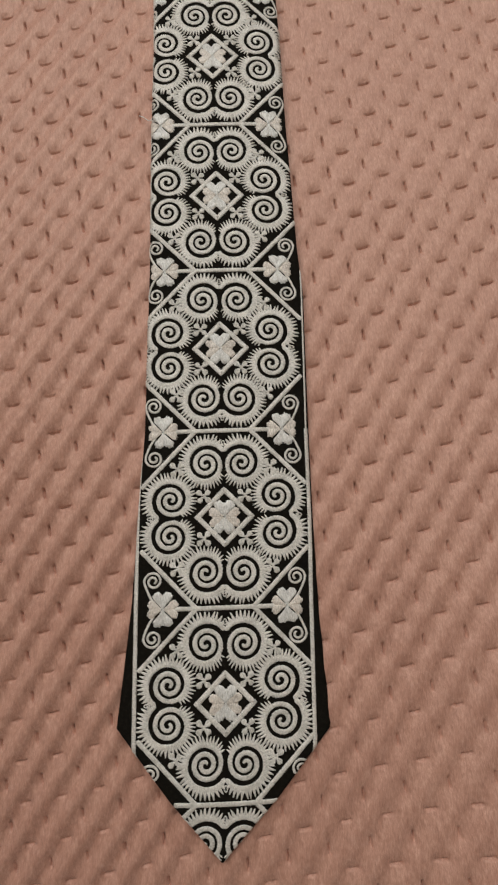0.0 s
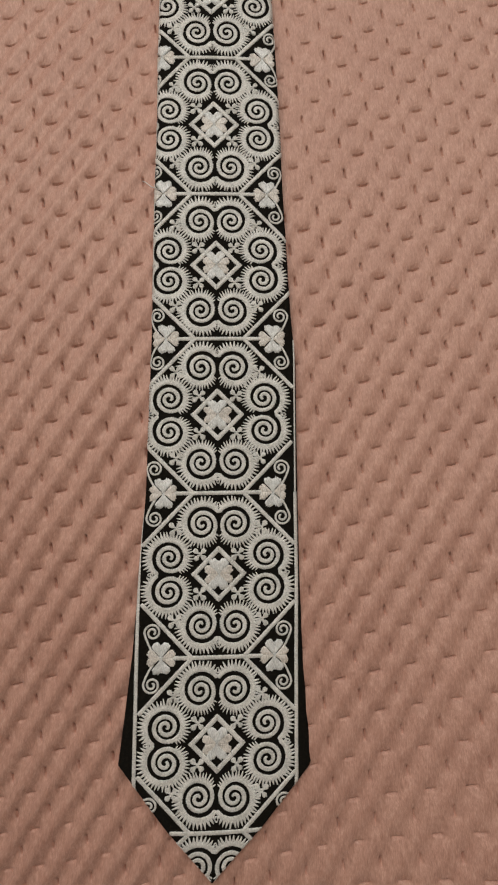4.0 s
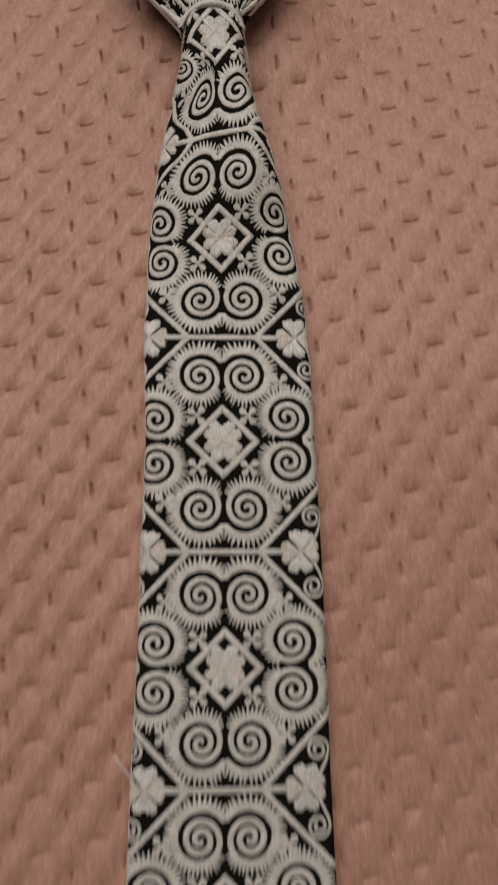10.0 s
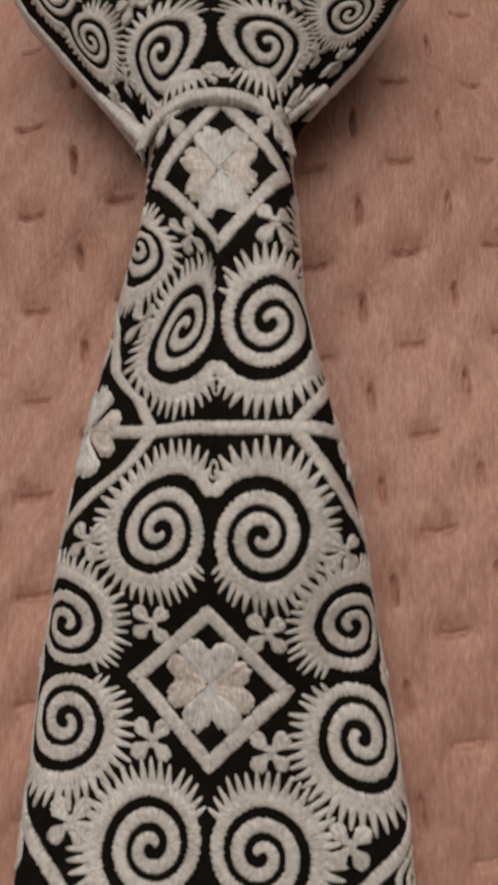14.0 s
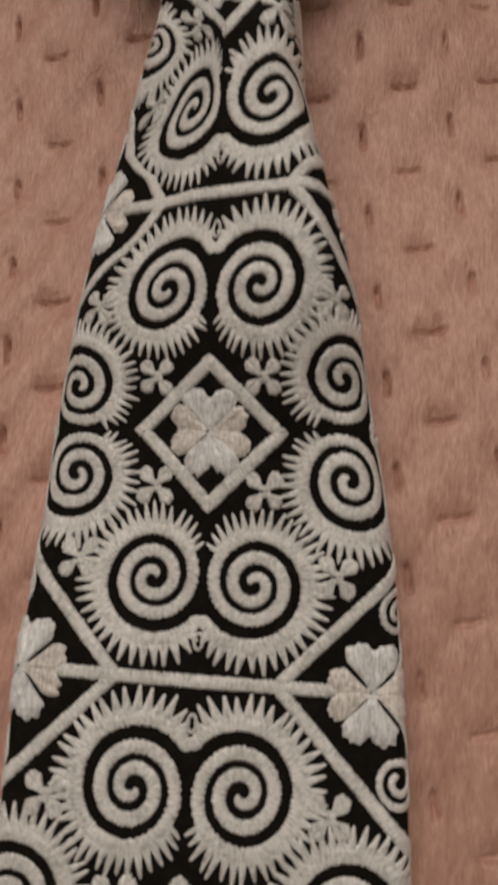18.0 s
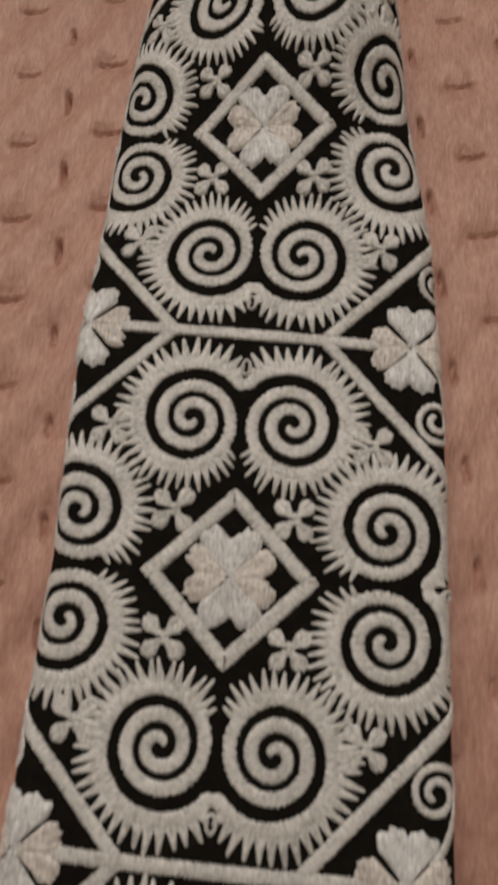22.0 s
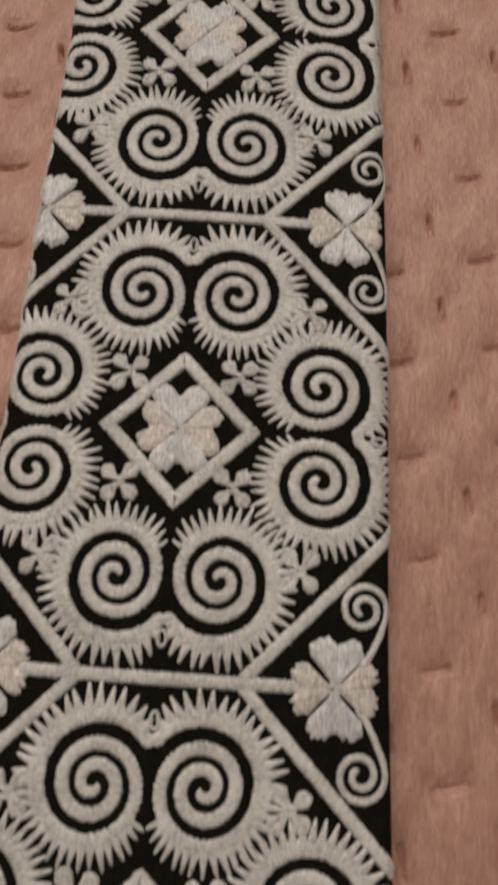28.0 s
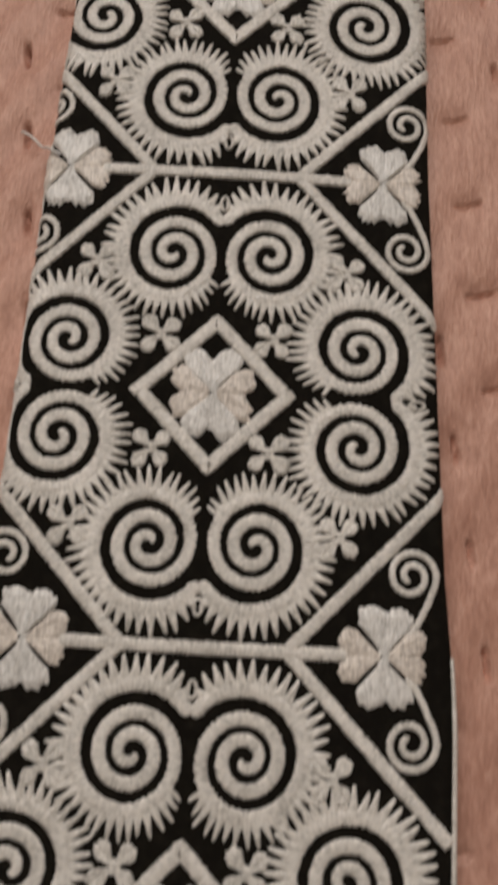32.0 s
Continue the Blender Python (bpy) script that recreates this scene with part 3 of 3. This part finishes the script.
def lay_unit(surface, sx, sy, thing, rng, with_border):
    """All motifs of one repeat round the diamond at sx, sy."""
    at = (sx, sy)
    for quarter in range(4):
        for mirror in (False, True):
            band, fringe = spiral_shape(quarter, mirror, rng)
            root = band.lay("spiral", surface, at, THREAD, thing)
            if root is not None:
                fringe.lay("toothed_fringe", surface, at, THREAD, root)
    c = 0.995
    ring = straight((0, c), (c, 0), 26)[:-1] + straight((c, 0), (0, -c), 26)[:-1] + straight((0, -c), (-c, 0), 26)[:-1] + straight((-c, 0), (0, c), 26)[:-1]
    Stitched().ribbon(ring, 0.19, 0.034, closed=True).lay("diamond_frame", surface, at, THREAD, thing)
    lay_flower("diamond_flower", surface, at, 0.0, 0.0, 0.64, thing, 53, 0.27, 0.5)
    for turn in (0, 90, 180, 270):
        a = math.radians(turn)
        loop = [(0.055 * math.cos(b), SPIRAL_OUT + 0.76 + 0.1 * math.sin(b)) for b in np.linspace(0, 2 * math.pi, 25)[:-1]]
        loop = [(x * math.cos(a) - y * math.sin(a), x * math.sin(a) + y * math.cos(a)) for x, y in loop]
        Stitched().ribbon(loop, 0.045, 0.045, closed=True).lay("heart_loop", surface, at, THREAD, thing)
    for x, y in ((0.77, 0.78), (-0.77, 0.78), (0.77, -0.78), (-0.77, -0.78), (1.74, 1.82), (-1.74, 1.82), (1.74, -1.82), (-1.74, -1.82)):
        hub = Stitched().petal(x, y, 0, 0.09, 180, 0.045, 0.0, 0.0)
        root = hub.lay("sprig", surface, at, THREAD, thing)
        if root is not None:
            for turn in (45, 135, 225, 315):
                Stitched().petal(x, y, turn + rng.normal(0, 4), 0.34 + rng.normal(0, 0.015), 31, 0.036, 0.0, 0.02, 0.34).lay("petal", surface, at, THREAD, root)
    if with_border:
        for side in ((-1, 1) if sy < 10 else (1,)):
            low, high = (float(np.interp(sy + e, (3.0, 12.0, 20.0), (3.12, 3.16, 3.3))) for e in (-P / 2, P / 2))
            shift = 0.0 if side > 0 else -0.08
            Stitched().ribbon(straight((side * low + shift, -P / 2), (side * high + shift, P / 2), 110), 0.15 if sy < 15 else 0.07, 0.035).lay("border_line", surface, at, THREAD, thing)


def lay_crossing(surface, sx, sy, thing):
    """The bar, diagonals, stems and clovers between two repeats."""
    at = (sx, sy)
    Stitched().ribbon(straight((-1.8, 0), (1.8, 0), 66), 0.168, 0.036, taper=0.02).lay("cross_bar", surface, at, THREAD, thing)
    for side in (-1, 1):
        for up in (-1, 1):
            Stitched().ribbon(straight((side * 1.03, 0), (side * 3.1, up * 2.12), 54), 0.17, 0.035, taper=0.015).lay("diagonal_line", surface, at, THREAD, thing)
            curl_shape(side, up).lay("tendril_curl", surface, at, THREAD, thing)
        lay_flower("clover", surface, at, side * 2.25, 0.0, 0.62, thing)


def build_tie():
    tie = tagged(new("necktie"), "knotted black necktie embroidered with ivory spirals and clovers on plush", "necktie")
    # blade body: a closed, softly padded tube
    rows = []
    ss = np.concatenate([np.linspace(-1.9, 2.4, 26), np.linspace(2.5, 51.0, 480)])
    top = np.linspace(-1, 1, 61)
    for s in ss:
        left, right = np.interp(s, LEFT_S, LEFT_X), np.interp(s, RIGHT_S, RIGHT_X)
        rise = np.interp(s, UNDER_S, UNDER_Z)
        thick = np.interp(s, TOP_S, TOP_Z) - rise
        mid, half = (left + right) / 2, (right - left) / 2
        r = min(np.interp(s, EDGE_S, EDGE_R), max(half * 0.8, 0.01))
        flat = half - r
        row = []
        for k in range(61):
            v = top[k] * flat
            dome = 0.1 * (1 - min(abs(v) / max(half, 0.05), 1) ** 2) * min(half / 2.0, 1)
            row.append((mid + v, s, rise + thick + dome + float(lean(s, v, flat))))
        for k in range(1, 9):
            phi = math.pi * k / 9
            dome = 0.1 * (1 - (flat / max(half, 0.05)) ** 2) * min(half / 2.0, 1) * max(math.cos(phi), 0)
            row.append((mid + flat + r * math.sin(phi), s, rise + thick / 2 + thick / 2 * math.cos(phi) + dome + float(lean(s, flat, flat)) * (1 + math.cos(phi)) / 2))
        row += [(mid + flat, s, rise), (mid - flat, s, rise)]
        for k in range(1, 9):
            phi = math.pi * (1 - k / 9)
            dome = 0.1 * (1 - (flat / max(half, 0.05)) ** 2) * min(half / 2.0, 1) * max(math.cos(phi), 0)
            row.append((mid - flat - r * math.sin(phi), s, rise + thick / 2 + thick / 2 * math.cos(phi) + dome + float(lean(s, -flat, flat)) * (1 + math.cos(phi)) / 2))
        rows.append(row)
    n = len(rows[0])
    verts = np.array([p for row in rows for p in row]) * CM
    faces = [(i * n + j, i * n + (j + 1) % n, (i + 1) * n + (j + 1) % n, (i + 1) * n + j) for i in range(len(rows) - 1) for j in range(n)]
    faces += [tuple(range(n))[::-1], tuple((len(rows) - 1) * n + j for j in range(n))]
    mesh_object("blade", verts, faces, CLOTH, tie, "plain black cloth blade with a pointed end")
    # knot body
    vs, qs = np.linspace(-1.25, 1.25, 61), np.linspace(0, 1, 41)
    gv, gq = np.meshgrid(vs, qs)
    kn = knot_shape(gv, gq)
    fold = np.clip((np.abs(gv) - 1.0) / 0.25, 0, 1)
    kn[..., 0] -= 0.55 * fold * (kn[..., 0] + 0.8)
    kn[..., 1] += 1.5 * fold * (1 - gq)
    kn[..., 2] -= 1.7 * fold
    tuck = np.clip((0.06 - gq) / 0.06, 0, 1) * 0.3 + np.clip((gq - 0.9) / 0.1, 0, 1) ** 2 * 0.9
    kn[..., 2] -= tuck
    nv = len(vs)
    verts = kn.reshape(-1, 3) * CM
    faces = [(i * nv + j, i * nv + j + 1, (i + 1) * nv + j + 1, (i + 1) * nv + j) for i in range(len(qs) - 1) for j in range(nv - 1)]
    faces += [tuple(range(nv))[::-1], tuple((len(qs) - 1) * nv + j for j in range(nv))]
    faces += [tuple([i * nv for i in range(len(qs))]), tuple([i * nv + nv - 1 for i in range(len(qs))][::-1])]
    mesh_object("knot", verts, faces, CLOTH, tie, "broad wrapped knot of the same embroidered black cloth")
    rng = np.random.default_rng(11)
    for k in range(0, 9):
        lay_unit(blade, 0.0, (k - 0.5) * P, tie, rng, k <= 3)
    for k in range(0, 8):
        lay_crossing(blade, 0.1 if k == 3 else 0.0, k * P, tie)
    lay_unit(knot, 0.0, 0.0, tie, rng, False)
    for side in (-1, 1):
        Stitched().ribbon(straight((side * 4.25, -3.0), (side * 4.25, 5.0), 90), 0.9, 0.04).lay("border_line", knot, (0.0, 0.0), THREAD, tie)
        for x, y, size in ((2.75, -1.9, 0.45), (2.2, -2.75, 0.5), (1.5, -3.3, 0.36)):
            hub = Stitched().petal(side * x, y, 0, 0.1, 180, 0.05, 0.0, 0.0).lay("sprig", knot, (0.0, 0.0), THREAD, tie)
            for turn in (45, 135, 225, 315):
                if hub is not None:
                    Stitched().petal(side * x, y, turn, size, 36, 0.05, 0.0, 0.02, 0.45).lay("petal", knot, (0.0, 0.0), THREAD, hub)

    def rim(px, py, h):
        """The cloth edge that arches over the neck."""
        return np.stack([px, py, 1.3 - 0.42 * np.abs((px + 0.46) / 1.02) ** 2.5 + h], -1), np.zeros_like(px)

    def skirt(px, py, h):
        """The turned-under cloth at the knot's lower sides."""
        return np.stack([px, py, 0.88 + h], -1), np.zeros_like(px)

    arch = [(-0.46 + 1.02 * math.cos(a) * (1 - 0.02 * math.cos(a)), 48.95 + 0.66 * math.sin(a) ** 0.8 + 0.05 * math.cos(a)) for a in np.linspace(math.pi * 0.95, 0.1, 60)]
    Stitched().ribbon(arch, 0.2, 0.09).lay("hem_line", rim, (0.0, 0.0), THREAD, tie)
    Stitched().ribbon(straight((-2.1, 49.85), (-1.4, 49.24), 24), np.linspace(0.1, 0.26, 25), 0.07).lay("fold_line", skirt, (0.0, 0.0), THREAD, tie)
    Stitched().ribbon(straight((0.45, 49.72), (1.0, 50.16), 24), np.linspace(0.26, 0.12, 25), 0.07).lay("fold_line", skirt, (0.0, 0.0), THREAD, tie)
    return tie


build_tie()


def build_stray_thread():
    curve = bpy.data.curves.new("stray_thread", "CURVE")
    curve.dimensions, curve.bevel_depth, curve.bevel_resolution = "3D", 0.00019, 2
    spline = curve.splines.new("NURBS")
    pts = ((-3.15, 26.8, 0.14), (-2.95, 26.68, 0.24), (-2.75, 26.42, 0.26), (-2.62, 26.36, 0.44), (-2.48, 26.2, 0.58), (-2.36, 26.15, 0.56))
    spline.points.add(len(pts) - 1)
    for p, c in zip(spline.points, pts):
        p.co = (c[0] * CM, c[1] * CM, c[2] * CM, 1)
    spline.use_endpoint_u = True
    curve.materials.append(PETAL)
    tagged(new("stray_thread", curve), "thin white stray thread caught at the edge of the tie", "thread")


build_stray_thread()
